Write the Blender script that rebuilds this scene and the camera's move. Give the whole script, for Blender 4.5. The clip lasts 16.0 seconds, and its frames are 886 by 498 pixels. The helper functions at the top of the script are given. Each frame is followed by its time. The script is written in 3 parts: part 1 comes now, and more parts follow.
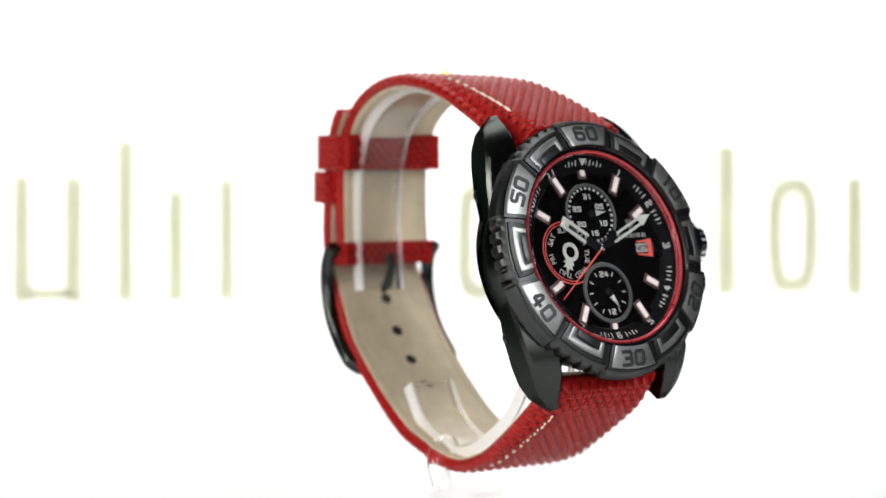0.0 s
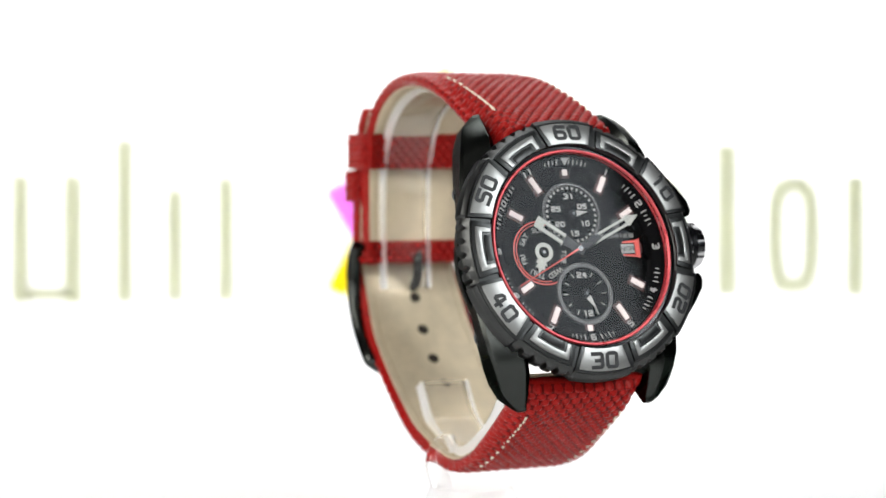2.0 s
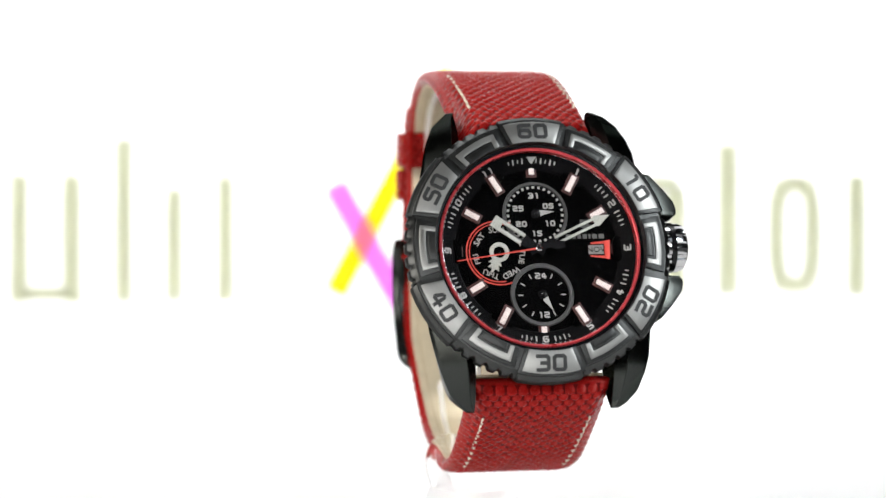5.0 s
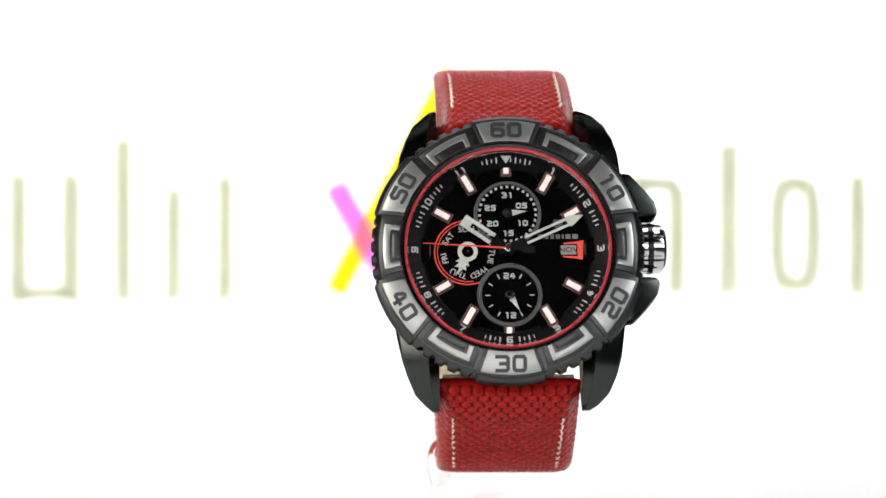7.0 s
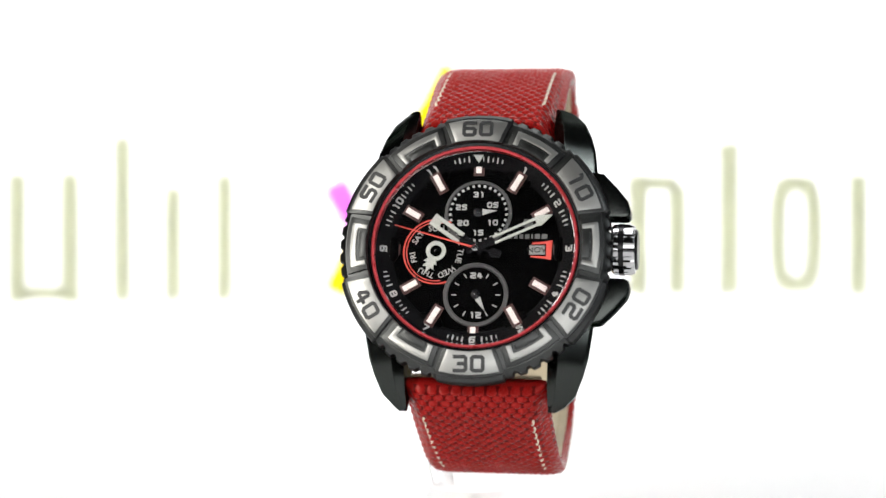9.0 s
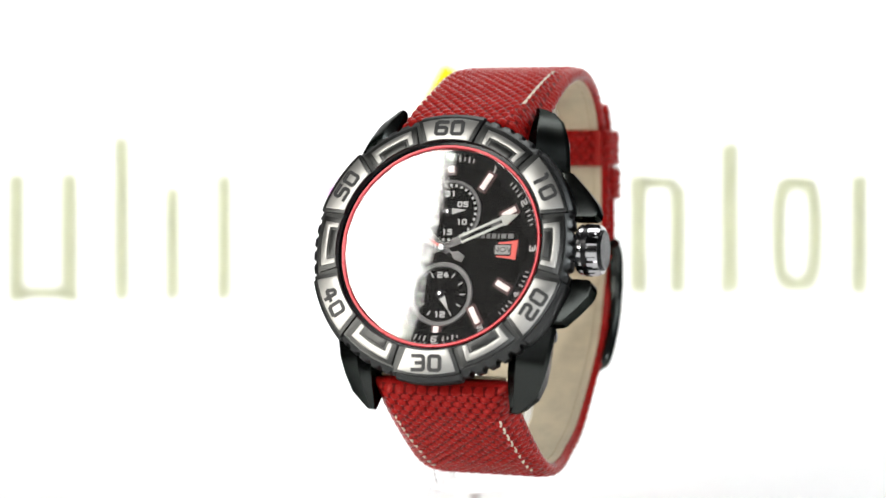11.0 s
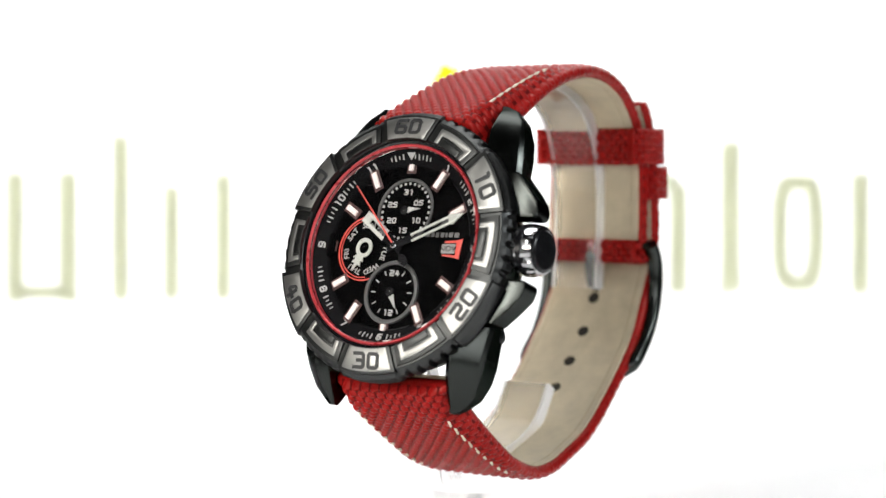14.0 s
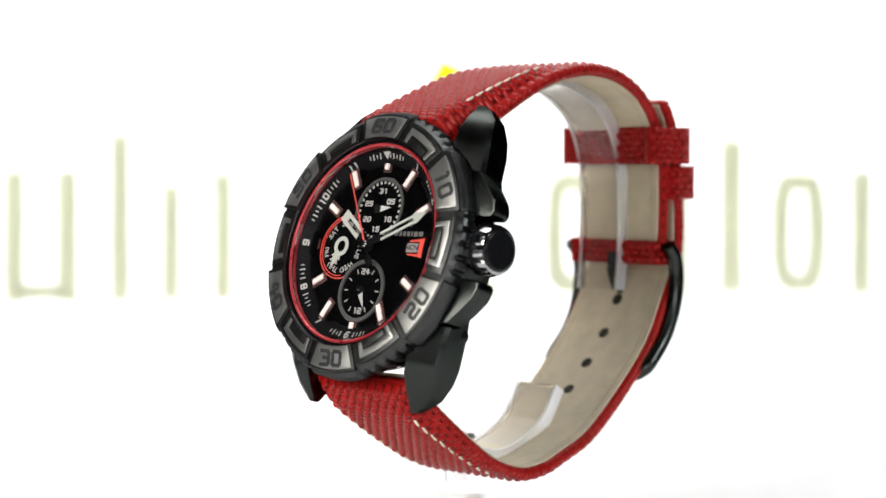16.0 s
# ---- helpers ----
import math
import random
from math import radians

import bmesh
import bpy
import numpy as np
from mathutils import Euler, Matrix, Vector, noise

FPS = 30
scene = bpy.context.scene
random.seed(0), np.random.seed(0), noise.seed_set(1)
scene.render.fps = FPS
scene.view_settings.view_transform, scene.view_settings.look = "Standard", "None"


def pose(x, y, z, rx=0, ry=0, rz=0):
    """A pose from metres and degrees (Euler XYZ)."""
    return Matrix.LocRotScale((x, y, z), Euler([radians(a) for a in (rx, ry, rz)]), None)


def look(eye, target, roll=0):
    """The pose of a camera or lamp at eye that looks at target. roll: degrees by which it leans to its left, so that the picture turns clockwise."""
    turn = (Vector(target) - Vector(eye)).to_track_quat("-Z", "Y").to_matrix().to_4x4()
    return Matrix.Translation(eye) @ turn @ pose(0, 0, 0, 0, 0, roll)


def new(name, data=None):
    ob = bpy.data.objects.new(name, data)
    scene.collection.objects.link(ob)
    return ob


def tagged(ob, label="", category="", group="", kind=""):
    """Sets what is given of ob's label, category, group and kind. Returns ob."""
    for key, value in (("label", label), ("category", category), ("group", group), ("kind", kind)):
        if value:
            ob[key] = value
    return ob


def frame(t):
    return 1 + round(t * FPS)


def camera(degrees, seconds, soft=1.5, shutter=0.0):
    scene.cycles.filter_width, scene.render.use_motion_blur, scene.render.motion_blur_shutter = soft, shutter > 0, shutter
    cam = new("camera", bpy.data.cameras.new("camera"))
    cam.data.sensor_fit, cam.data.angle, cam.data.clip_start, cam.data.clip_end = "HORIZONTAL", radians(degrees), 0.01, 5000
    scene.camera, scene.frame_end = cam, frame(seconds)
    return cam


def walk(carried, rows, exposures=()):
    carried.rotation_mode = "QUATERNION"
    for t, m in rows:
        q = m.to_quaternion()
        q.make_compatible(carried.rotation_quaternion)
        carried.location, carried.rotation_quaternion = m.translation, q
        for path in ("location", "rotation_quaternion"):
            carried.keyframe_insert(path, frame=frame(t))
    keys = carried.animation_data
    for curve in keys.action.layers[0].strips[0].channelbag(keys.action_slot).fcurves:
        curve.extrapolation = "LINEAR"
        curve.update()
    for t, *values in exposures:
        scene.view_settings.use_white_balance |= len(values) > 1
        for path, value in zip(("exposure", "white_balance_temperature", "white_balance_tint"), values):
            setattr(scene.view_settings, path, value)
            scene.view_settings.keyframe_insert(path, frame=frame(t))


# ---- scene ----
S = 0.00107            # metres per plan millimetre
FLOOR = -66.0          # plan height of the white sheet
D0, V, DX, DZ = 361.61, 0.5467, 0.0004, -0.0726
AXIS = 4.788           # turntable axis, to the side of the camera
TURN0, TURN = 36.19, -5.172


def lift(z):
    return (z - FLOOR) * S


cam = camera(24.0, 16.0, soft=1.5)
cam.data.dof.use_dof = True
cam.data.dof.focus_distance = 332 * S
cam.data.dof.aperture_fstop = 14.0
STEPS = [0.0, 0.1, 0.3] + [0.5 * k for k in range(1, 32)] + [15.7, 15.9, 16.0]
walk(cam, [(t, pose(DX * t * S, -(D0 - V * t) * S, lift(DZ * t), 90 - 2.677)) for t in STEPS])

# ---- light ----
scene.view_settings.exposure = 0.40
world = bpy.data.worlds.new("studio_air")
scene.world = world
world.use_nodes = True
world.node_tree.nodes["Background"].inputs[0].default_value = (1, 1, 1, 1)
world.node_tree.nodes["Background"].inputs[1].default_value = 0.3
AIM = Vector((AXIS * S, -0.02, lift(-15)))


def area(name, eye, target, w, h, watts, colour=(1, 1, 1)):
    d = bpy.data.lights.new(name, "AREA")
    d.shape, d.size, d.size_y, d.energy, d.color = "RECTANGLE", w, h, watts, colour
    ob = new(name, d)
    ob.matrix_world = look(eye, target)
    return ob


def around(az, el, dist):
    a, e = radians(az), radians(el)
    return AIM + dist * Vector((math.sin(a) * math.cos(e), -math.cos(a) * math.cos(e), math.sin(e)))


area("strip_light", around(54.6, 29.0, 3.0), AIM, 0.122, 1.4, 24.0, (0.93, 0.97, 1.0))
area("strip_light", around(-45.1, 30.0, 3.0), AIM, 0.130, 1.4, 25.0, (1.0, 0.97, 0.92))
area("side_softbox", around(52.0, 29.5, 0.85), AIM, 0.32, 0.46, 0.24, (0.85, 0.94, 1.0))
area("side_softbox", around(-50, 30.5, 0.85), AIM, 0.36, 0.50, 0.09, (1.0, 0.95, 0.88))
area("low_side_softbox", around(-59, 9.0, 0.80), AIM, 0.33, 0.24, 1.7, (1.0, 0.95, 0.88))
area("front_softbox", around(0, 14.0, 1.0), AIM, 0.75, 0.26, 2.0)
area("top_softbox", (0, 0.20, 0.86), (0, 0.10, 0), 0.7, 0.30, 3.2)
area("backdrop_light", (0, 0.46, 0.20), (0, 0.18, 0.20), 0.42, 0.5, 4.0)


# ---- materials ----
def mat(name, colour, rough=0.5, metal=0.0, vary=0.12, scale=900.0, bump=0.0, bump_scale=4000.0, coat=0.0, sheen=0.0, stretch=(1, 1, 1), spec=0.5, edge=1.0):
    m = bpy.data.materials.new(name)
    m.use_nodes = True
    nt = m.node_tree
    b = nt.nodes["Principled BSDF"]
    b.inputs["Metallic"].default_value = metal
    b.inputs["Coat Weight"].default_value = coat
    b.inputs["Specular IOR Level"].default_value = spec
    b.inputs["Coat Roughness"].default_value = 0.12
    b.inputs["Specular Tint"].default_value = (edge, edge, edge, 1)
    b.inputs["Sheen Weight"].default_value = sheen
    tc = nt.nodes.new("ShaderNodeTexCoord")
    mp = nt.nodes.new("ShaderNodeMapping")
    mp.inputs["Scale"].default_value = stretch
    nt.links.new(tc.outputs["Object"], mp.inputs["Vector"])
    n1 = nt.nodes.new("ShaderNodeTexNoise")
    n1.inputs["Scale"].default_value, n1.inputs["Detail"].default_value = scale, 5
    n2 = nt.nodes.new("ShaderNodeTexNoise")
    n2.inputs["Scale"].default_value, n2.inputs["Detail"].default_value = scale * 0.13, 3
    nt.links.new(mp.outputs["Vector"], n1.inputs["Vector"])
    nt.links.new(mp.outputs["Vector"], n2.inputs["Vector"])
    add = nt.nodes.new("ShaderNodeMath")
    add.operation = "ADD"
    nt.links.new(n1.outputs["Fac"], add.inputs[0])
    nt.links.new(n2.outputs["Fac"], add.inputs[1])
    rng = nt.nodes.new("ShaderNodeMapRange")
    rng.inputs["From Min"].default_value, rng.inputs["From Max"].default_value = 0.6, 1.4
    rng.inputs["To Min"].default_value, rng.inputs["To Max"].default_value = 1 - vary, 1 + vary
    nt.links.new(add.outputs[0], rng.inputs["Value"])
    mul = nt.nodes.new("ShaderNodeVectorMath")
    mul.operation = "SCALE"
    mul.inputs[0].default_value = colour
    nt.links.new(rng.outputs["Result"], mul.inputs["Scale"])
    nt.links.new(mul.outputs[0], b.inputs["Base Color"])
    rr = nt.nodes.new("ShaderNodeMapRange")
    rr.inputs["From Min"].default_value, rr.inputs["From Max"].default_value = 0.3, 0.7
    rr.inputs["To Min"].default_value, rr.inputs["To Max"].default_value = rough * 0.85, min(1, rough * 1.15)
    nt.links.new(n1.outputs["Fac"], rr.inputs["Value"])
    nt.links.new(rr.outputs["Result"], b.inputs["Roughness"])
    if bump:
        n3 = nt.nodes.new("ShaderNodeTexNoise")
        n3.inputs["Scale"].default_value, n3.inputs["Detail"].default_value = bump_scale, 4
        nt.links.new(mp.outputs["Vector"], n3.inputs["Vector"])
        bp = nt.nodes.new("ShaderNodeBump")
        bp.inputs["Strength"].default_value, bp.inputs["Distance"].default_value = bump, 0.0001
        nt.links.new(n3.outputs["Fac"], bp.inputs["Height"])
        nt.links.new(bp.outputs["Normal"], b.inputs["Normal"])
    return m


def clear(name, ior, tint=(1, 1, 1), rough=0.0):
    m = bpy.data.materials.new(name)
    m.use_nodes = True
    b = m.node_tree.nodes["Principled BSDF"]
    b.inputs["Base Color"].default_value = (*tint, 1)
    b.inputs["Transmission Weight"].default_value = 1
    b.inputs["Roughness"].default_value = rough
    b.inputs["IOR"].default_value = ior
    return m


PAPER = mat("white_paper", (0.86, 0.86, 0.86), 0.75, vary=0.01, scale=60)
PANEL = mat("white_translucent_panel", (0.86, 0.86, 0.86), 0.75, vary=0.01, scale=60)
INK = mat("pale_olive_ink", (0.73, 0.742, 0.61), 0.7, vary=0.04, scale=120)
PINK = mat("pink_ink", (0.95, 0.42, 0.95), 0.7, vary=0.03, scale=120)
YELLOW = mat("yellow_ink", (0.95, 0.82, 0.02), 0.7, vary=0.03, scale=120)


def lit_through(m, share):
    """Lets part of the light from behind through a thin printed film."""
    nt = m.node_tree
    b, o = nt.nodes["Principled BSDF"], nt.nodes["Material Output"]
    tr, mx = nt.nodes.new("ShaderNodeBsdfTranslucent"), nt.nodes.new("ShaderNodeMixShader")
    nt.links.new(b.inputs["Base Color"].links[0].from_socket, tr.inputs["Color"])
    mx.inputs[0].default_value = share
    nt.links.new(b.outputs[0], mx.inputs[1])
    nt.links.new(tr.outputs[0], mx.inputs[2])
    nt.links.new(mx.outputs[0], o.inputs["Surface"])


for film, share in ((PANEL, 0.5), (INK, 0.65), (PINK, 0.7), (YELLOW, 0.7)):
    lit_through(film, share)
WALLPAINT = mat("grey_wall_paint", (0.012, 0.012, 0.0125), 0.8, vary=0.06, scale=6)
GUN = mat("black_coated_steel", (0.046, 0.050, 0.047), 0.23, 1.0, edge=0.3, vary=0.08, scale=250, bump=0.01, bump_scale=9000)
BEZEL = mat("black_satin_bezel", (0.064, 0.066, 0.065), 0.36, 1.0, edge=0.4, vary=0.05, scale=900, bump=0.05, bump_scale=9000)
PLATE = mat("brushed_grey_steel", (0.38, 0.38, 0.365), 0.38, 1.0, vary=0.05, scale=1500, bump=0.015, bump_scale=3000, stretch=(1, 8, 1))
ENGRAVE = mat("dark_engraving", (0.020, 0.021, 0.022), 0.45, 0.0, vary=0.15)
CHROME = mat("polished_steel", (0.50, 0.50, 0.51), 0.10, 1.0, vary=0.05)
CAP = mat("black_crown_cap", (0.006, 0.006, 0.007), 0.22, spec=0.25)
REDRING = mat("red_anodised_ring", (0.52, 0.045, 0.055), 0.3, 0.3, vary=0.1)
DIAL = mat("black_dial", (0.0008, 0.0008, 0.0009), 0.4, vary=0.05, scale=40, spec=0.012)
FLANGE = mat("charcoal_flange", (0.0035, 0.0035, 0.004), 0.4, vary=0.05, scale=60, spec=0.03)
SUBRING = mat("grey_subdial_ring", (0.055, 0.055, 0.055), 0.4, 0.4, vary=0.15)
WHITE = mat("white_print", (0.30, 0.30, 0.29), 0.6, vary=0.04)
GREYPRINT = mat("grey_print", (0.17, 0.17, 0.165), 0.5, vary=0.06)
LUME = mat("pinkish_white_lume", (0.64, 0.56, 0.54), 0.6, vary=0.05)
MARK = mat("dim_grey_print", (0.085, 0.085, 0.083), 0.5, vary=0.06)
DARKRED = mat("dark_red_print", (0.040, 0.007, 0.006), 0.5, vary=0.1)
REDPRINT = mat("red_print", (0.52, 0.035, 0.02), 0.45, vary=0.06)
HANDGREY = mat("grey_lume_hand", (0.32, 0.33, 0.30), 0.5, vary=0.06)
CLOTH = mat("red_woven_nylon", (0.30, 0.008, 0.007), 0.27, vary=0.2, scale=6000, bump=0.12, bump_scale=12000, spec=0.42)
# The same red yarn darkened: shade in the weave's gaps, put into the colour.
WEAVE_SHADE = mat("shaded_red_weave_gap", (0.10, 0.003, 0.003), 0.5, vary=0.2, scale=6000, bump=0.12, bump_scale=12000, spec=0.08)
for cloth in (CLOTH, WEAVE_SHADE):
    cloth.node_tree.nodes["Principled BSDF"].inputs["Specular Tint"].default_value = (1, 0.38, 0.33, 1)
LINING = mat("beige_leather_lining", (0.52, 0.445, 0.31), 0.62, vary=0.2, scale=350, bump=0.45, bump_scale=1500)
SEAM = mat("brown_seam_thread", (0.44, 0.36, 0.24), 0.8, vary=0.3, scale=2500)
THREAD = mat("cream_thread", (0.72, 0.64, 0.50), 0.7, vary=0.15, scale=3000, bump=0.3, bump_scale=9000)
HOLE_SHADE = mat("hole_shade", (0.02, 0.015, 0.01), 0.9)
GLASS = clear("mineral_glass", 1.5)
ACRYLIC = clear("clear_acrylic", 1.45, (0.96, 0.96, 0.96), 0.03)
FOOT = clear("cloudy_clear_acrylic", 1.4, (0.96, 0.96, 0.96), 0.35)
ACRYLIC.node_tree.nodes["Principled BSDF"].inputs["Transmission Weight"].default_value = 0.98
FROST = clear("frosted_acrylic_edge", 1.35, (0.95, 0.95, 0.95), 0.35)
FROST.node_tree.nodes["Principled BSDF"].inputs["Transmission Weight"].default_value = 0.75


# ---- building helpers ----
def part(name, bm, material, parent=None, label="", m=None, smooth=30):
    me = bpy.data.meshes.new(name)
    if isinstance(bm, bpy.types.Mesh):
        me = bm
    else:
        bmesh.ops.recalc_face_normals(bm, faces=bm.faces)
        for fa in bm.faces:
            fa.smooth = smooth > 0
        if smooth:
            for e in bm.edges:
                if len(e.link_faces) == 2 and e.calc_face_angle(0) > radians(smooth):
                    e.smooth = False
        bm.to_mesh(me)
        bm.free()
    if not me.materials:
        me.materials.append(material)
    ob = new(name, me)
    ob.parent = parent
    if m is not None:
        ob.matrix_basis = m
    if label:
        ob["label"] = label
    return ob


def turn(deg):
    """A turn about the dial's centre, clockwise from twelve o'clock."""
    return Matrix.Rotation(-radians(deg), 4, "Z")


def put(bm, pts):
    return [bm.verts.new((x * S, y * S, z * S)) for x, y, z in pts]


def prism(outline, w0, w1, bevel=0.0):
    """A flat outline in u, v, from height w0 to w1, its top edges bevelled."""
    bm = bmesh.new()
    a = put(bm, [(u, v, w0) for u, v in outline])
    b = put(bm, [(u, v, w1) for u, v in outline])
    n = len(a)
    bm.faces.new(a[::-1])
    top = bm.faces.new(b)
    for i in range(n):
        bm.faces.new((a[i], a[(i + 1) % n], b[(i + 1) % n], b[i]))
    if bevel:
        bmesh.ops.recalc_face_normals(bm, faces=bm.faces)
        edges = [e for e in bm.edges if abs(e.verts[0].co.z - e.verts[1].co.z) > 1e-7 or top in e.link_faces]
        bmesh.ops.bevel(bm, geom=edges, offset=bevel * S, segments=2, affect="EDGES", profile=0.6)
    return bm


def rect(x0, y0, x1, y1):
    return [(x0, y0), (x1, y0), (x1, y1), (x0, y1)]


def lathe(profile, n=96, closed=True, wobble=None):
    """Rings of radius and height about the dial's axis."""
    bm = bmesh.new()
    rows = []
    for k, (r, w) in enumerate(profile):
        rows.append([bm.verts.new(((r + (wobble(k, i) if wobble else 0)) * S * math.sin(2 * math.pi * i / n),
                                   (r + (wobble(k, i) if wobble else 0)) * S * math.cos(2 * math.pi * i / n), w * S)) for i in range(n)])
    loops = list(zip(rows, rows[1:])) + ([(rows[-1], rows[0])] if closed else [])
    for a, b in loops:
        for i in range(n):
            bm.faces.new((a[i], a[(i + 1) % n], b[(i + 1) % n], b[i]))
    if not closed:
        bm.faces.new(rows[0])
        bm.faces.new(rows[-1])
    return bm


def disc(r, w0, w1, n=64):
    return lathe([(r, w0), (r, w1)], n, closed=False)


def arc(r0, r1, a0, a1, w0, w1, n=24):
    """A piece of a ring between two clock angles."""
    out = [(r1 * math.sin(radians(a0 + (a1 - a0) * k / n)), r1 * math.cos(radians(a0 + (a1 - a0) * k / n))) for k in range(n + 1)]
    inn = [(r0 * math.sin(radians(a0 + (a1 - a0) * k / n)), r0 * math.cos(radians(a0 + (a1 - a0) * k / n))) for k in range(n + 1)]
    bm = bmesh.new()
    lo, li = put(bm, [(u, v, w0) for u, v in out]), put(bm, [(u, v, w0) for u, v in inn])
    ho, hi = put(bm, [(u, v, w1) for u, v in out]), put(bm, [(u, v, w1) for u, v in inn])
    for k in range(n):
        bm.faces.new((ho[k], ho[k + 1], hi[k + 1], hi[k]))
        bm.faces.new((lo[k], li[k], li[k + 1], lo[k + 1]))
        bm.faces.new((ho[k], lo[k], lo[k + 1], ho[k + 1]))
        bm.faces.new((hi[k], hi[k + 1], li[k + 1], li[k]))
    for k in (0, n):
        bm.faces.new((ho[k], hi[k], li[k], lo[k]))
    return bm


def letters(body, size, sx=1.0, bold=0.0, thick=0.03):
    """Built-in font as a mesh, centred, in plan millimetres."""
    cu = bpy.data.curves.new("writing", "FONT")
    cu.body, cu.size, cu.align_x, cu.align_y = body, size * S * 1.35, "CENTER", "CENTER"
    cu.extrude, cu.offset, cu.resolution_u = thick * S, bold * S, 3
    ob = bpy.data.objects.new("writing", cu)
    me = bpy.data.meshes.new_from_object(ob)
    bpy.data.objects.remove(ob)
    me.materials.clear()
    me.transform(Matrix.Diagonal((sx, 1, 1, 1)))
    return me


def spline(pts, step):
    """Even points along a smooth curve through pts."""
    P = [np.array(p, float) for p in pts]
    P = [2 * P[0] - P[1]] + P + [2 * P[-1] - P[-2]]
    fine = []
    for i in range(1, len(P) - 2):
        for k in range(40):
            u = k / 40
            a, b, c, d = P[i - 1], P[i], P[i + 1], P[i + 2]
            fine.append(0.5 * (2 * b + (c - a) * u + (2 * a - 5 * b + 4 * c - d) * u * u + (3 * b - a - 3 * c + d) * u ** 3))
    fine.append(P[-2])
    fine = np.array(fine)
    s = np.concatenate([[0], np.cumsum(np.linalg.norm(np.diff(fine, axis=0), axis=1))])
    n = max(2, int(round(s[-1] / step)))
    q = np.linspace(0, s[-1], n + 1)
    return np.stack([np.interp(q, s, fine[:, k]) for k in range(fine.shape[1])], 1), q


def sheet(rows, close_u=False, caps=True):
    """A bmesh from a grid of points in plan millimetres."""
    bm = bmesh.new()
    V = [put(bm, r) for r in rows]
    n = len(V[0])
    for a, b in zip(V, V[1:]):
        for i in range(n if close_u else n - 1):
            bm.faces.new((a[i], a[(i + 1) % n], b[(i + 1) % n], b[i]))
    if close_u and caps:
        bm.faces.new(V[0])
        bm.faces.new(V[-1])
    return bm


def band_frame(curve):
    """Tangent and outward normal of a curve in the y, z plane."""
    t = np.gradient(curve, axis=0)
    t /= np.linalg.norm(t, axis=1)[:, None]
    return t, np.stack([-t[:, 1], t[:, 0]], 1)


# ---- the white sheet, its printed shapes, and the room ----
def build_sheet():
    xs = np.linspace(-205, 205, 9)
    fl = part("backdrop_sheet", sheet([[(x, y, 0) for x in xs] for y in (-480, -200, 0, 170.5)]), PAPER, smooth=60)
    tagged(fl, "plain white paper sheet on the studio floor", "floor", kind="structure")
    ob = part("backdrop", sheet([[(x, 170, z) for x in xs] for z in (0, 100, 300, 520)]), PANEL, smooth=60)
    tagged(ob, "white lit-through panel with pale olive, pink and yellow print", "backdrop", kind="structure")
    return ob


def back(x, y):
    """A place on the sheet's upright part: the plan's x, z for a point of the view at mid clip."""
    a = -0.04672
    d = math.cos(a) - (441 - y) / 3688.5 * math.sin(a)
    s = (170 + D0 - V * 8) / d
    return ((x - 784) / 3688.5 * s, DZ * 8 + s * (math.sin(a) + (441 - y) / 3688.5 * math.cos(a)))


def print_shape(px, material, name, sheet_ob):
    pts = [back(x, y) for x, y in px]
    bm = bmesh.new()
    f = bm.faces.new(put(bm, [(x, 169.6, z - FLOOR) for x, z in pts]))
    r = bmesh.ops.extrude_face_region(bm, geom=[f])
    bmesh.ops.translate(bm, verts=[v for v in r["geom"] if isinstance(v, bmesh.types.BMVert)], vec=(0, 0.3 * S, 0))
    part(name, bm, material, sheet_ob, smooth=0)


def print_ring(x0, y0, x1, y1, w, a0, a1, sheet_ob):
    cx, cy, rx, ry = (x0 + x1) / 2, (y0 + y1) / 2, (x1 - x0) / 2, (y1 - y0) / 2

    def at(a, k):
        c, s = math.cos(radians(a)), math.sin(radians(a))
        e = 0.62
        return (cx + (rx - k) * math.copysign(abs(c) ** e, c), cy - (ry - k) * math.copysign(abs(s) ** e, s))
    angs = np.linspace(a0, a1, 49)
    outer, inner = [at(a, 0) for a in angs], [at(a, w) for a in angs]
    bm = bmesh.new()
    po = put(bm, [(*[back(*p)[0]], 169.6, back(*p)[1] - FLOOR) for p in outer])
    pi = put(bm, [(*[back(*p)[0]], 169.6, back(*p)[1] - FLOOR) for p in inner])
    fs = [bm.faces.new((po[i], po[i + 1], pi[i + 1], pi[i])) for i in range(48)]
    r = bmesh.ops.extrude_face_region(bm, geom=fs)
    bmesh.ops.translate(bm, verts=[v for v in r["geom"] if isinstance(v, bmesh.types.BMVert)], vec=(0, 0.3 * S, 0))
    part("printed_ring", bm, INK, sheet_ob, smooth=0)


backdrop = build_sheet()
for x0, y0, x1, y1 in ((20, 312, 44, 532), (112, 312, 138, 532), (206, 248, 229, 529), (296, 336, 318, 528), (387, 314, 409, 528),
                       (1116, 314, 1142, 517), (1186, 334, 1210, 517), (1276, 258, 1303, 515), (1506, 314, 1530, 517)):
    print_shape(rect(x0 - 3, y0 - 3, x1 + 3, y1 + 3), INK, "printed_bar", backdrop)
print_shape(rect(44, 508, 112, 530), INK, "printed_bar", backdrop)
print_shape(rect(1142, 314, 1198, 336), INK, "printed_bar", backdrop)
print_ring(1362, 312, 1454, 517, 27, 0, 360, backdrop)
print_ring(966, 312, 1052, 519, 27, 0, 360, backdrop)
print_ring(808, 318, 890, 530, 28, 50, 310, backdrop)


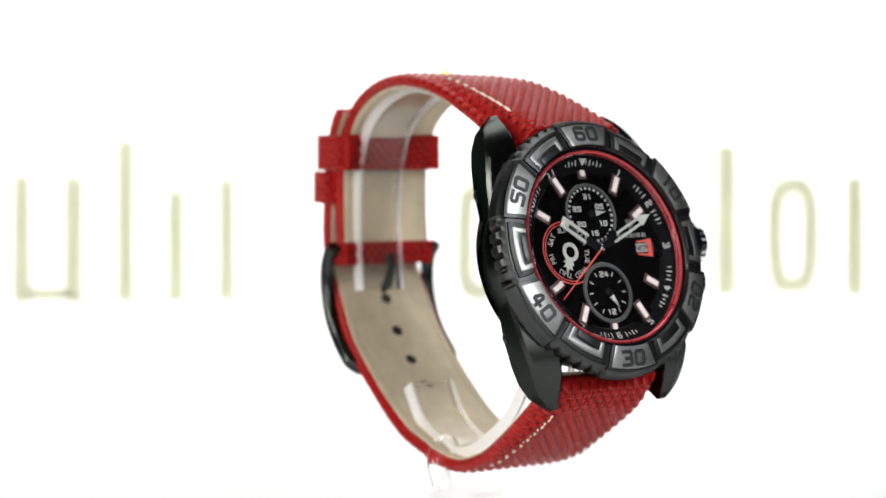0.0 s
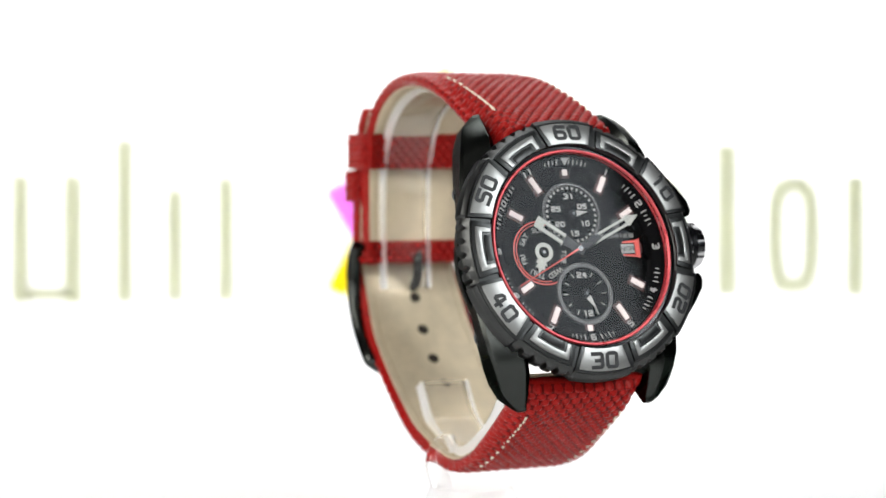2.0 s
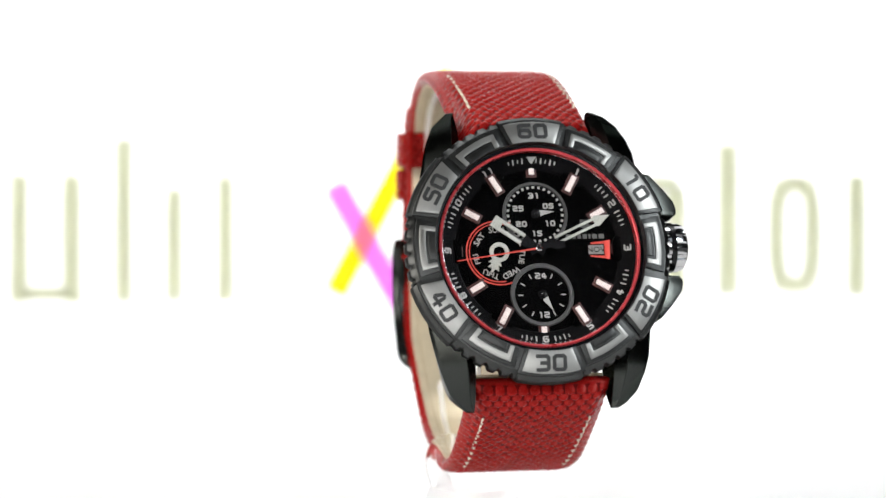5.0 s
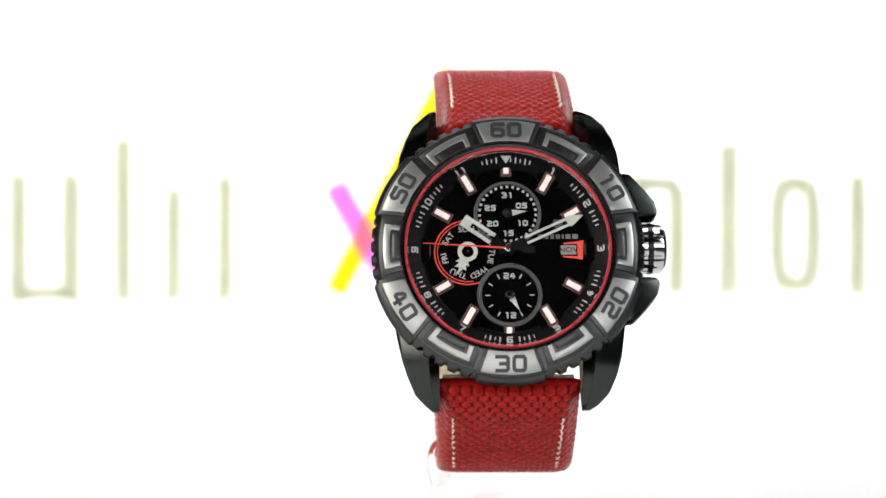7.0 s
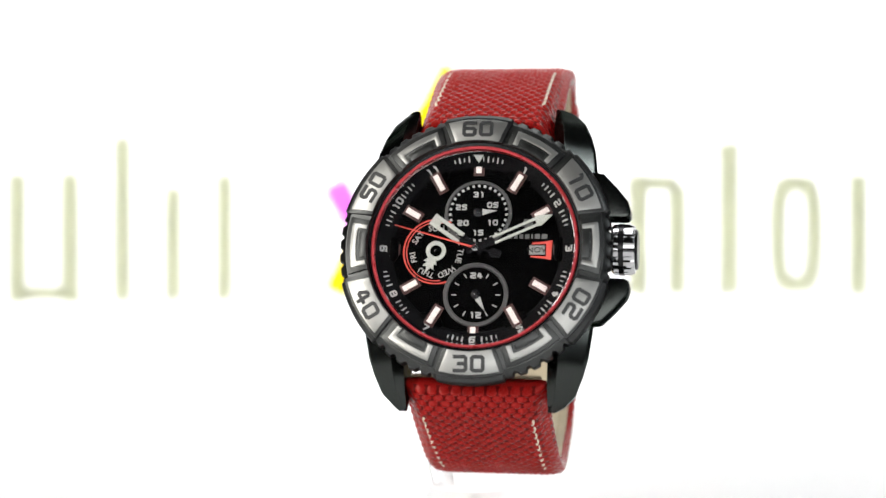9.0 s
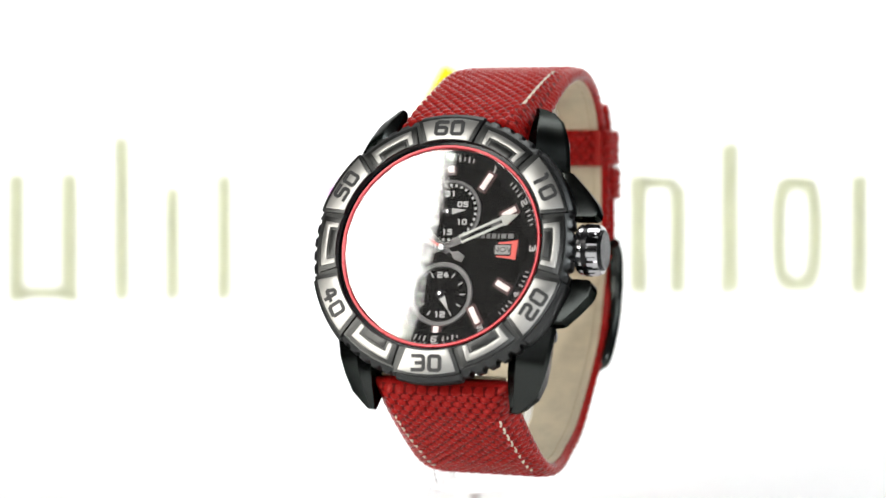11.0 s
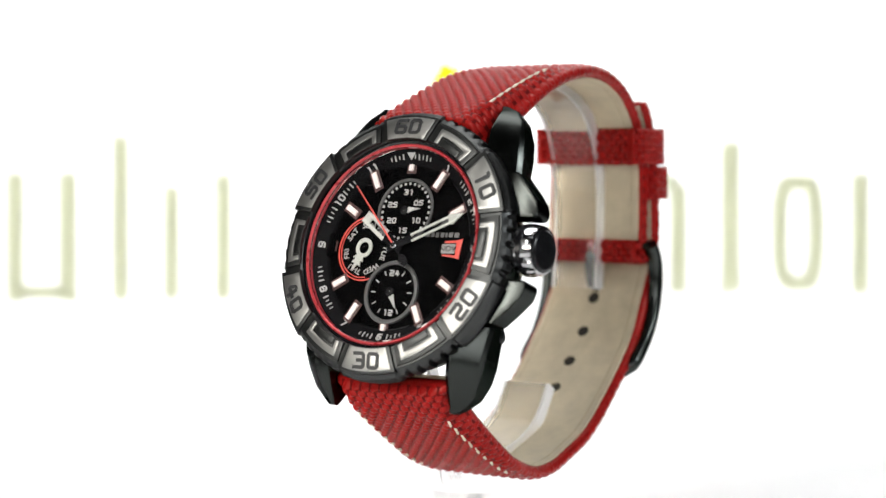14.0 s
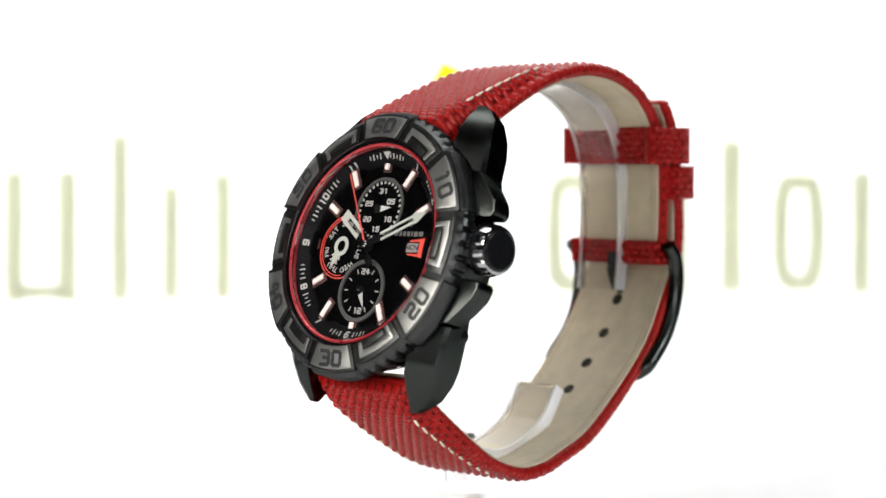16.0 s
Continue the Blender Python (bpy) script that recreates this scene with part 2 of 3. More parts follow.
def slant(x0, y0, x1, y1, w):
    d = Vector((x1 - x0, y1 - y0)).normalized()
    n = Vector((-d.y, d.x)) * w / 2
    return [(x0 + n.x, y0 + n.y), (x1 + n.x, y1 + n.y), (x1 - n.x, y1 - n.y), (x0 - n.x, y0 - n.y)]


print_shape(slant(593, 517, 800, 122, 38), YELLOW, "printed_slanted_bar", backdrop)
ob = backdrop.children[-1]
ob.location.y = 0.1 * S
print_shape(slant(592, 327, 745, 600, 40), PINK, "printed_slanted_bar", backdrop)


def build_room():
    L, H = 3.6, 3.2
    for nm, x0, x1, y0, y1, z0, z1 in (("wall_north", -L, L, L, L + 0.1, 0, H), ("wall_south", -L, L, -L - 0.1, -L, 0, H),
                                       ("wall_east", L, L + 0.1, -L, L, 0, H), ("wall_west", -L - 0.1, -L, -L, L, 0, H),
                                       ("ceiling", -L, L, -L, L, H, H + 0.1), ("floor", -L, L, -L, L, -0.1, -0.004)):
        bm = bmesh.new()
        bmesh.ops.create_cube(bm, size=1, matrix=Matrix.LocRotScale(((x0 + x1) / 2, (y0 + y1) / 2, (z0 + z1) / 2), None, (x1 - x0, y1 - y0, z1 - z0)))
        tagged(part(nm, bm, WALLPAINT, smooth=0), "plain grey painted studio " + nm.split("_")[0], nm.split("_")[0], kind="structure")


build_room()

# ---- the watch ----
watch = new("wristwatch")
tagged(watch, "black steel sports watch with red woven strap on a clear stand", "wristwatch")
C = Vector((5.52, -30.37, -15.19))
HEAD = Matrix.Translation((C.x * S, C.y * S, lift(C.z))) @ pose(0, 0, 0, 72.1, 0, 0.9) @ pose(0, 0, 0, 0, 0, 0.5)
TEETH = 360


def sloped(bm):
    """Lean a bezel piece outward, like the bezel's cone."""
    for v in bm.verts:
        v.co.z += (0.02 - 0.17 * (math.hypot(v.co.x, v.co.y) / S - 19.05)) * S
    return bm


DIGITS = {"0": ([(0, 0), (0, 1), (1, 1), (1, 0), (0, 0)],), "1": ([(0.42, 1), (0.66, 1), (0.66, 0)],), "2": ([(0, 1), (1, 1), (1, 0.5), (0, 0.5), (0, 0), (1, 0)],),
          "3": ([(0, 1), (1, 1), (1, 0), (0, 0)], [(0.2, 0.5), (0.86, 0.5)]), "4": ([(0.70, 0), (0.70, 1), (0.42, 1), (0, 0.30), (1, 0.30)],),
          "5": ([(1, 1), (0, 1), (0, 0.55), (1, 0.55), (1, 0), (0, 0)],), "6": ([(1, 1), (0, 1), (0, 0), (1, 0), (1, 0.55), (0.14, 0.55)],),
          "7": ([(0, 1), (1, 1), (0.45, 0)],), "8": ([(0, 0), (0, 1), (1, 1), (1, 0), (0, 0)], [(0.14, 0.52), (0.86, 0.52)]), "9": ([(0, 0), (1, 0), (1, 1), (0, 1), (0, 0.45), (0.86, 0.45)],)}


def square_digits(text, w=1.72, h=2.15, gap=0.95, t=0.58, cut=0.26, top=0.05):
    """Square sports numerals with clipped corners, as thick strokes."""
    bm = bmesh.new()
    for n, ch in enumerate(text):
        x0 = (n - (len(text) - 1) / 2) * (w + gap) - w / 2
        for j, line in enumerate(DIGITS[ch]):
            p = [Vector((x0 + a * w, (b - 0.5) * h)) for a, b in line]
            loop = line[0] == line[-1]
            pts = []
            for i, q in enumerate(p):
                if 0 < i < len(p) - 1 or (loop and i == 0):
                    d0, d1 = (q - p[i - 1 if i else -2]).normalized(), (p[i + 1] - q).normalized()
                    pts += [q - d0 * cut, q + d1 * cut]
                elif not loop:
                    d = ((p[1] - q) if i == 0 else (q - p[i - 1])).normalized()
                    pts.append(q - d * t / 2 * (1 if i == 0 else -1) * (j == 0))
            m = len(pts)
            sides = []
            for i, q in enumerate(pts):
                a = pts[i - 1] if (i or loop) else q
                b = pts[(i + 1) % m] if (i < m - 1 or loop) else q
                d0, d1 = (q - a), (b - q)
                d0, d1 = (d0 if d0.length else d1).normalized(), (d1 if d1.length else d0).normalized()
                n0, n1 = Vector((-d0.y, d0.x)), Vector((-d1.y, d1.x))
                nn = (n0 + n1) / max(0.6, 1 + n0.dot(n1)) * t / 2
                sides.append((q + nn, q - nn))
            rise = top + 0.012 * j
            vs = [put(bm, [(l.x, l.y, rise), (r.x, r.y, rise), (l.x, l.y, -0.1), (r.x, r.y, -0.1)]) for l, r in sides]
            for i in range(m if loop else m - 1):
                a, b = vs[i], vs[(i + 1) % m]
                for f in ((a[0], a[1], b[1], b[0]), (a[0], b[0], b[2], a[2]), (a[1], a[3], b[3], b[1])):
                    bm.faces.new(f)
            if not loop:
                for a in (vs[0], vs[-1]):
                    bm.faces.new((a[0], a[2], a[3], a[1]))
    bmesh.ops.recalc_face_normals(bm, faces=bm.faces)
    return bm


def build_bezel():
    prof = [(17.0, -2.4), (17.0, -0.5), (17.2, -0.22), (18.9, -0.42), (20.55, -0.72), (20.95, -1.15), (21.3, -1.5), (21.45, -2.0), (21.45, -3.3), (21.1, -4.2), (19.0, -4.6)]

    def wobble(k, i):
        a = i * 360 / TEETH
        d = abs((a + 30) % 60 - 30)
        if d < 15:
            return (0, 0, 0, 0, 0.2, 0.5, 0.5, 0.5, 0.5, 0.3, 0)[k]
        if k in (6, 7, 8, 9) and d > 16:
            return (0.22 if (a % 6.0) < 4.0 else -0.35) * (0.6 if k == 6 else 1)
        return 0.1 if k in (7, 8, 9) else 0
    bz = part("bezel", lathe(prof, TEETH, wobble=wobble), BEZEL, watch, "black satin rotating bezel with notched edge", m=HEAD, smooth=24)
    part("bezel_groove", lathe([(16.45, -2.4), (16.45, -1.1), (17.1, -1.0), (17.1, -2.4)], 120), CAP, bz, "black groove inside the bezel")
    seat = step = None
    for k in range(6):
        if seat is None:
            out = [(17.05 * math.sin(radians(a)), 17.05 * math.cos(radians(a))) for a in np.linspace(-13.6, 13.6, 9)]
            out += [(21.15 * math.sin(radians(a)), 21.15 * math.cos(radians(a))) for a in np.linspace(15.2, -15.2, 9)]
            seat = part("plate_seat", sloped(prism(out, -1.3, -0.1, 0.12)), BEZEL, bz, m=turn(0))
            out = [(17.1 * math.sin(radians(a)), 17.1 * math.cos(radians(a))) for a in np.linspace(-13.4, 13.4, 9)]
            out += [(20.35 * math.sin(radians(a)), 20.35 * math.cos(radians(a))) for a in np.linspace(13.4, -13.4, 9)]
            step = part("bracket_seat", sloped(prism(out, -1.3, -0.16, 0.10)), BEZEL, bz, m=turn(30))
        else:
            part("plate_seat", seat.data, BEZEL, bz, m=turn(60 * k))
            part("bracket_seat", step.data, BEZEL, bz, m=turn(30 + 60 * k))
    plate = None
    for k, num in enumerate(("60", "10", "20", "30", "40", "50")):
        if plate is None:
            out = [(17.15 * math.sin(radians(a)), 17.15 * math.cos(radians(a))) for a in np.linspace(-11.7, 11.7, 9)]
            out += [(20.75 * math.sin(radians(a)), 20.75 * math.cos(radians(a))) for a in np.linspace(13.3, -13.3, 9)]
            plate = part("number_plate", sloped(prism(out, -1.3, 0.0, 0.14)), PLATE, bz, "brushed grey steel plate", m=turn(0))
        else:
            part("number_plate", plate.data, PLATE, bz, "brushed grey steel plate", m=turn(60 * k))
        flip = num in ("20", "30", "40")
        part("numeral", square_digits(num), ENGRAVE, bz, m=turn(60 * k) @ Matrix.Translation((0, 19.05 * S, 0.03 * S)) @ pose(0, 0, 0, -9.65) @ turn(180 if flip else 0))
    br = inset = None
    for k in range(6):
        if br is None:
            r0, r1, a = 17.3, 19.75, 10.8
            out = [(r0 * math.sin(radians(-a)), r0 * math.cos(radians(a)))]
            out += [(r1 * math.sin(radians(b)), r1 * math.cos(radians(b))) for b in np.linspace(-a, a, 11)]
            out += [(r0 * math.sin(radians(a)), r0 * math.cos(radians(a)))]
            out += [(r0 * math.sin(radians(a - 2.6)), r0 * math.cos(radians(a - 2.6)))]
            out += [((r1 - 1.05) * math.sin(radians(b)), (r1 - 1.05) * math.cos(radians(b))) for b in np.linspace(a - 2.5, -a + 2.5, 9)]
            out += [(r0 * math.sin(radians(-a + 2.6)), r0 * math.cos(radians(a - 2.6)))]
            br = part("bracket_marker", sloped(prism(out, -0.9, 0.0, 0.1)), PLATE, bz, "brushed grey steel bracket", m=turn(30))
            out = [(17.1 * math.sin(radians(b)), 17.1 * math.cos(radians(b))) for b in np.linspace(-6.8, 6.8, 7)]
            out += [(18.35 * math.sin(radians(b)), 18.35 * math.cos(radians(b))) for b in np.linspace(6.8, -6.8, 7)]
            inset = part("raised_block", sloped(prism(out, -1.0, -0.02, 0.15)), BEZEL, bz, m=turn(30))
        else:
            part("bracket_marker", br.data, PLATE, bz, "brushed grey steel bracket", m=turn(30 + 60 * k))
            part("raised_block", inset.data, BEZEL, bz, m=turn(30 + 60 * k))
    part("red_ring", lathe([(15.95, -2.3), (15.95, -0.75), (16.1, -0.58), (16.32, -0.58), (16.46, -0.8), (16.46, -2.3)], 120), REDRING, watch, "thin red ring round the crystal", m=HEAD)
    gl = part("crystal", lathe([(15.9, -1.5), (15.9, -0.85), (15.75, -0.7)], 120, closed=False), GLASS, watch, "flat clear watch glass", m=HEAD, smooth=20)
    gl.visible_shadow = False


def build_case():
    # barrel under the bezel
    prof = [(16.2, -14.0), (17.2, -13.4), (18.5, -10.5), (19.4, -7.0), (19.4, -4.4), (16.8, -3.8), (16.8, -5.0), (10, -5.0), (10, -14.0)]
    part("case_body", lathe(prof, 96), GUN, watch, "black coated steel case", m=HEAD, smooth=25)
    part("case_back", disc(15.0, -14.6, -13.8), GUN, watch, m=HEAD)
    # lugs: a faceted horn, built from four cross-cuts
    for sx in (1, -1):
        for sv in (1, -1):
            far, near = (1.0 if sv > 0 else 0.5, 0.6) if sx > 0 else (-0.5, 0.1)
            cuts = [  # v, inner u, outer u, top w, ridge w, bottom w, how far the bottom draws in
                (7.0, 12.5, 18.7 + 0.4 * far, -3.0, -5.8, -12.0, 1.6), (12.5, 11.4, 18.2 + 0.6 * far, -3.0, -5.7, -12.6, 1.3), (17.0, 11.0 + near, 17.4 + 0.9 * far, -3.0, -5.8, -12.6, 1.1),
                (19.6, 10.95 + near, 16.6 + far, -3.6, -6.5, -12.2, 0.8), (22.3, 10.9 + near, 15.4 + far, -5.4, -7.6, -11.2, 0.5), (24.1, 10.9 + near, 13.6 + far, -7.2, -8.2, -9.9, 0.3), (24.9, 10.9 + near, 12.1 + near, -7.8, -8.3, -9.2, 0.2)]
            rows = []
            for v, ui, uo, wt, wr, wb, draw in cuts:
                k = (uo - ui) / 5.0
                rows.append([(sx * ui, sv * v, wt - 1.5 * k), (sx * (ui + 1.5 * k), sv * v, wt), (sx * (uo - 0.35 * k), sv * v, wr + 0.2 * k), (sx * uo, sv * v, wr - 0.3 * k),
                             (sx * (uo - draw * k), sv * v, wb + 0.6 * k), (sx * (uo - (draw + 0.5) * k), sv * v, wb), (sx * ui, sv * v, wb)])
            bm = sheet(rows, close_u=True)
            bmesh.ops.recalc_face_normals(bm, faces=bm.faces)
            bmesh.ops.bevel(bm, geom=[e for e in bm.edges if e.calc_face_angle(0) > 0.3], offset=0.10 * S, segments=2, affect="EDGES", clamp_overlap=True)
            lug = part("lug", bm, GUN, watch, m=HEAD, smooth=16)
            # spring bar end
            pin = lathe([(1.0, -0.6), (1.0, 0.15), (0.75, 0.25)], 24, closed=False)
            part("pin_end", pin, CAP, lug, m=Matrix.Translation((sx * (16.75 + 0.6 * far) * S, sv * 12.0 * S, -10.6 * S)) @ pose(0, 0, 0, 0, 90 * sx, 0))
    for sv in (1, -1):
        out = [(17.5, 12.4), (19.9, 12.0), (22.1, 9.7), (23.8, 7.6), (24.2, 6.2), (24.1, 5.4), (23.5, 4.95), (19.0, 4.9)]
        bm = prism([(u, sv * v + 0.6) for u, v in out], -7.0, -3.5, 0.35)
        for v in bm.verts:
            v.co.z -= max(0.0, v.co.x - 19.5 * S) * 0.14
        part("crown_guard", bm, GUN, watch, m=HEAD, smooth=18)
    # crown on the three o'clock side
    side = Matrix.Translation((18.6 * S, 0.85 * S, -6.3 * S)) @ pose(0, 0, 0, 0, 90, 0)
    cr = part("crown", lathe([(2.4, 0), (2.4, 2.4), (3.6, 2.6), (4.0, 3.0), (4.0, 5.6), (3.7, 6.3), (3.3, 6.4)], 96, closed=False,
                             wobble=lambda k, i: (-0.28 if (i % 8) > 4 else 0) if k in (3, 4) else 0), CHROME, watch, "polished steel screw crown", m=HEAD @ side, smooth=25)
    part("crown_grip", lathe([(3.5, 3.7), (4.12, 3.8), (4.12, 4.6), (3.5, 4.7)], 64), CAP, cr, "black rubber grip ring")
    part("crown_cap", lathe([(3.2, 6.3), (3.2, 6.55), (2.9, 6.75)], 48, closed=False), CAP, cr, "black crown cap")


def build_dial():
    dl = part("dial", disc(16.4, -4.6, -3.4, 96), DIAL, watch, "black dial", m=HEAD)
    fl = part("flange", lathe([(15.93, -2.1), (13.6, -3.06), (13.3, -3.38), (15.93, -3.38)], 120), FLANGE, watch, "charcoal sloped minute ring", m=HEAD, smooth=20)
    slope = Matrix.Rotation(radians(22.4), 4, "X")

    def on_flange(a, r):
        return turn(a) @ Matrix.Translation((0, r * S, (-2.1 - (15.93 - r) * 0.412 + 0.03) * S)) @ slope
    tick_long, tick_short = prism(rect(-0.11, -0.48, 0.11, 0.48), 0, 0.03), prism(rect(-0.09, -0.30, 0.09, 0.30), 0, 0.03)
    a = part("minute_tick", tick_long, WHITE, fl, m=on_flange(6, 14.75))
    b = part("minute_tick", tick_short, WHITE, fl, m=on_flange(3, 14.75))
    for h in range(0, 360, 60):
        for d, me in ((-15, b), (-12, a), (-9, b), (-6, a), (6, a), (9, b), (12, a), (15, b)):
            if (h, d) not in ((0, 6),):
                part("minute_tick", me.data, WHITE, fl, m=on_flange(h + d, 14.75))
    part("twelve_triangle", prism([(-0.85, 0.62), (0.85, 0.62), (0, -0.62)], 0, 0.03), WHITE, fl, m=on_flange(0, 14.8))
    for h in range(1, 12):
        flip = h in (4, 5, 6, 7, 8)
        part("hour_numeral", square_digits(str(h), 0.72, 0.95, 0.42, 0.26, 0.12, 0.02), WHITE, fl, m=on_flange(30 * h, 14.75) @ turn(180 if flip else 0))
    for h in (1, 3, 5, 7, 9, 11):
        part("flange_block", prism([(-2.1, 13.0), (-1.8, 13.75), (1.8, 13.75), (2.1, 13.0), (1.2, 12.4), (-1.2, 12.4)], -3.39, -2.85, 0.1), DIAL, dl, m=turn(30 * h))
    # hour batons
    for h in range(12):
        short = h % 3 == 0
        r, l = (13.1, 0.5) if short else (12.5, 1.4) if h in (1, 5, 7, 11) else (11.9, 1.2)
        w, rise = 0.43, 0.5 if h in (1, 5, 7, 11) else 0.0
        part("baton_frame", prism(rect(-w - 0.42, -l - 0.42, w + 0.42, l + 0.42), -3.39, -3.2, 0.05), DARKRED, dl, m=turn(30 * h) @ Matrix.Translation((0, r * S, rise * S)))
        part("hour_baton", prism(rect(-w, -l, w, l), -3.3, -2.95, 0.06), LUME, dl, m=turn(30 * h) @ Matrix.Translation((0, r * S, rise * S)))
    Z = -3.39
    # date counter
    up = Matrix.Translation((0.12 * S, 6.0 * S, 0))
    part("subdial_ring", lathe([(4.85, Z), (4.95, Z + 0.22), (5.35, Z + 0.22), (5.4, Z)], 72), SUBRING, dl, m=up)
    dot = None
    for k in range(31):
        q = up @ turn(k * 360 / 31) @ Matrix.Translation((0, 4.5 * S, 0))
        if dot is None:
            dot = part("counter_dot", prism(rect(-0.2, -0.2, 0.2, 0.2), Z, Z + 0.06), WHITE, dl, m=q)
        else:
            part("counter_dot", dot.data, WHITE, dl, m=q)
    for body, x, y in (("31", 0.0, 3.1), ("05", 2.25, 1.35), ("10", 2.3, -1.55), ("15", 0.0, -3.2), ("20", -2.4, -1.6), ("25", -2.75, 1.0)):
        part("counter_numeral", square_digits(body, 0.60, 0.72, 0.36, 0.22, 0.1, 0.02), WHITE, dl, m=up @ Matrix.Translation((x * S, y * S, (Z + 0.05) * S)))
    # twenty-four hour counter
    dn = Matrix.Translation((0.2 * S, -7.35 * S, 0))
    part("subdial_ring", lathe([(4.45, Z), (4.5, Z + 0.25), (5.1, Z + 0.25), (5.2, Z)], 72), SUBRING, dl, m=dn)
    for k in range(12):
        if k not in (0, 6):
            part("counter_tick", prism(rect(-0.09, -0.4, 0.09, 0.4), Z, Z + 0.06), WHITE, dl, m=dn @ turn(30 * k) @ Matrix.Translation((0, 3.5 * S, 0)))
    for body, y in (("24", 3.15), ("12", -3.25)):
        part("counter_numeral", square_digits(body, 0.66, 0.76, 0.36, 0.22, 0.1, 0.02), WHITE, dl, m=dn @ Matrix.Translation((0, y * S, (Z + 0.05) * S)))
    # weekday counter
    lf = Matrix.Translation((-6.35 * S, -0.3 * S, 0))
    part("red_arc", arc(5.15, 5.35, 160, 385, Z, Z + 0.1, 40), REDPRINT, dl, m=lf)
    part("red_arc", arc(4.72, 4.86, 170, 375, Z, Z + 0.1, 40), REDPRINT, dl, m=lf)
    for k, body in enumerate(("SUN", "MON", "TUE", "WED", "THU", "FRI", "SAT")):
        part("weekday", letters(body, 0.95, 1.05, 0.012, 0.02), WHITE, dl, m=lf @ turn(k * 51.43 - 2) @ Matrix.Translation((0, 3.75 * S, (Z + 0.05) * S)))
    part("weekday_hub", lathe([(0.95, Z + 0.4), (0.95, Z + 0.55), (1.6, Z + 0.55), (1.6, Z + 0.4)], 40), HANDGREY, dl, m=lf)
    bolt = [(-0.55, 1.3), (0.55, 1.3), (1.15, 2.2), (0.55, 2.1), (0.95, 3.0), (0.35, 2.85), (0.1, 3.9), (-0.35, 2.9), (-0.95, 3.0), (-0.55, 2.1), (-1.1, 2.15)]
    part("weekday_pointer", prism(bolt, Z + 0.4, Z + 0.55), HANDGREY, dl, "grey zigzag pointer", m=lf @ turn(203))
    part("hub_pin", disc(0.28, Z, Z + 0.7, 20), CHROME, dl, m=lf)
    for mm, ang in ((up, 84), (dn, 150)):
        part("counter_hand", prism([(-0.5, 0.7), (0.5, 0.7), (0, 3.1)], Z + 0.35, Z + 0.5), WHITE, dl, m=mm @ turn(ang))
        part("counter_hub", lathe([(0.75, Z), (0.75, Z + 0.55), (0.55, Z + 0.65)], 32, closed=False), CAP, dl, m=mm)
        part("hub_pin", disc(0.25, Z, Z + 0.75, 20), CHROME, dl, m=mm)
    # month window
    part("window_frame", prism([(10.6, 1.35), (11.6, 1.53), (11.4, -1.68), (10.6, -1.5)], Z, Z + 0.15, 0.03), REDPRINT, dl, "red window frame", m=Matrix.Translation((0.5 * S, 0, 0)))
    part("window_frame", prism([(8.4, 1.12), (10.65, 1.34), (10.65, 0.95), (8.4, 0.86)], Z, Z + 0.13), REDPRINT, dl, "red window frame", m=Matrix.Translation((0.5 * S, 0, 0)))
    part("window_frame", prism([(8.2, -1.22), (10.65, -1.5), (10.65, -1.12), (8.2, -1.02)], Z, Z + 0.13), REDPRINT, dl, "red window frame", m=Matrix.Translation((0.5 * S, 0, 0)))
    part("month_window", prism(rect(7.95, -0.8, 10.4, 0.65), Z, Z + 0.2), GREYPRINT, dl, m=Matrix.Translation((0.5 * S, 0, 0)))
    part("month", letters("NOV", 0.95, 1.1, 0.0, 0.02), CAP, dl, m=Matrix.Translation((9.62 * S, -0.12 * S, (Z + 0.23) * S)))
    # maker's mark as plain shapes
    x = 4.9
    for w in (0.75, 0.6, 0.6, 0.7, 0.3, 0.8, 0.9):
        part("mark_block", prism(rect(x, 1.8, x + w, 2.55), Z, Z + 0.04), MARK, dl)
        x += w + 0.28
    part("mark_shield", prism([(7.4, 5.0), (8.9, 5.0), (8.9, 3.8), (8.15, 3.2), (7.4, 3.8)], Z, Z + 0.04), SUBRING, dl)
    for k in range(6):
        part("fine_print", prism(rect(-0.16, -0.07, 0.16, 0.07), Z, Z + 0.03), GREYPRINT, dl, m=Matrix.Translation(((1.9 + 0.45 * k) * S, (-13.35 + 0.06 * k) * S, 0)))


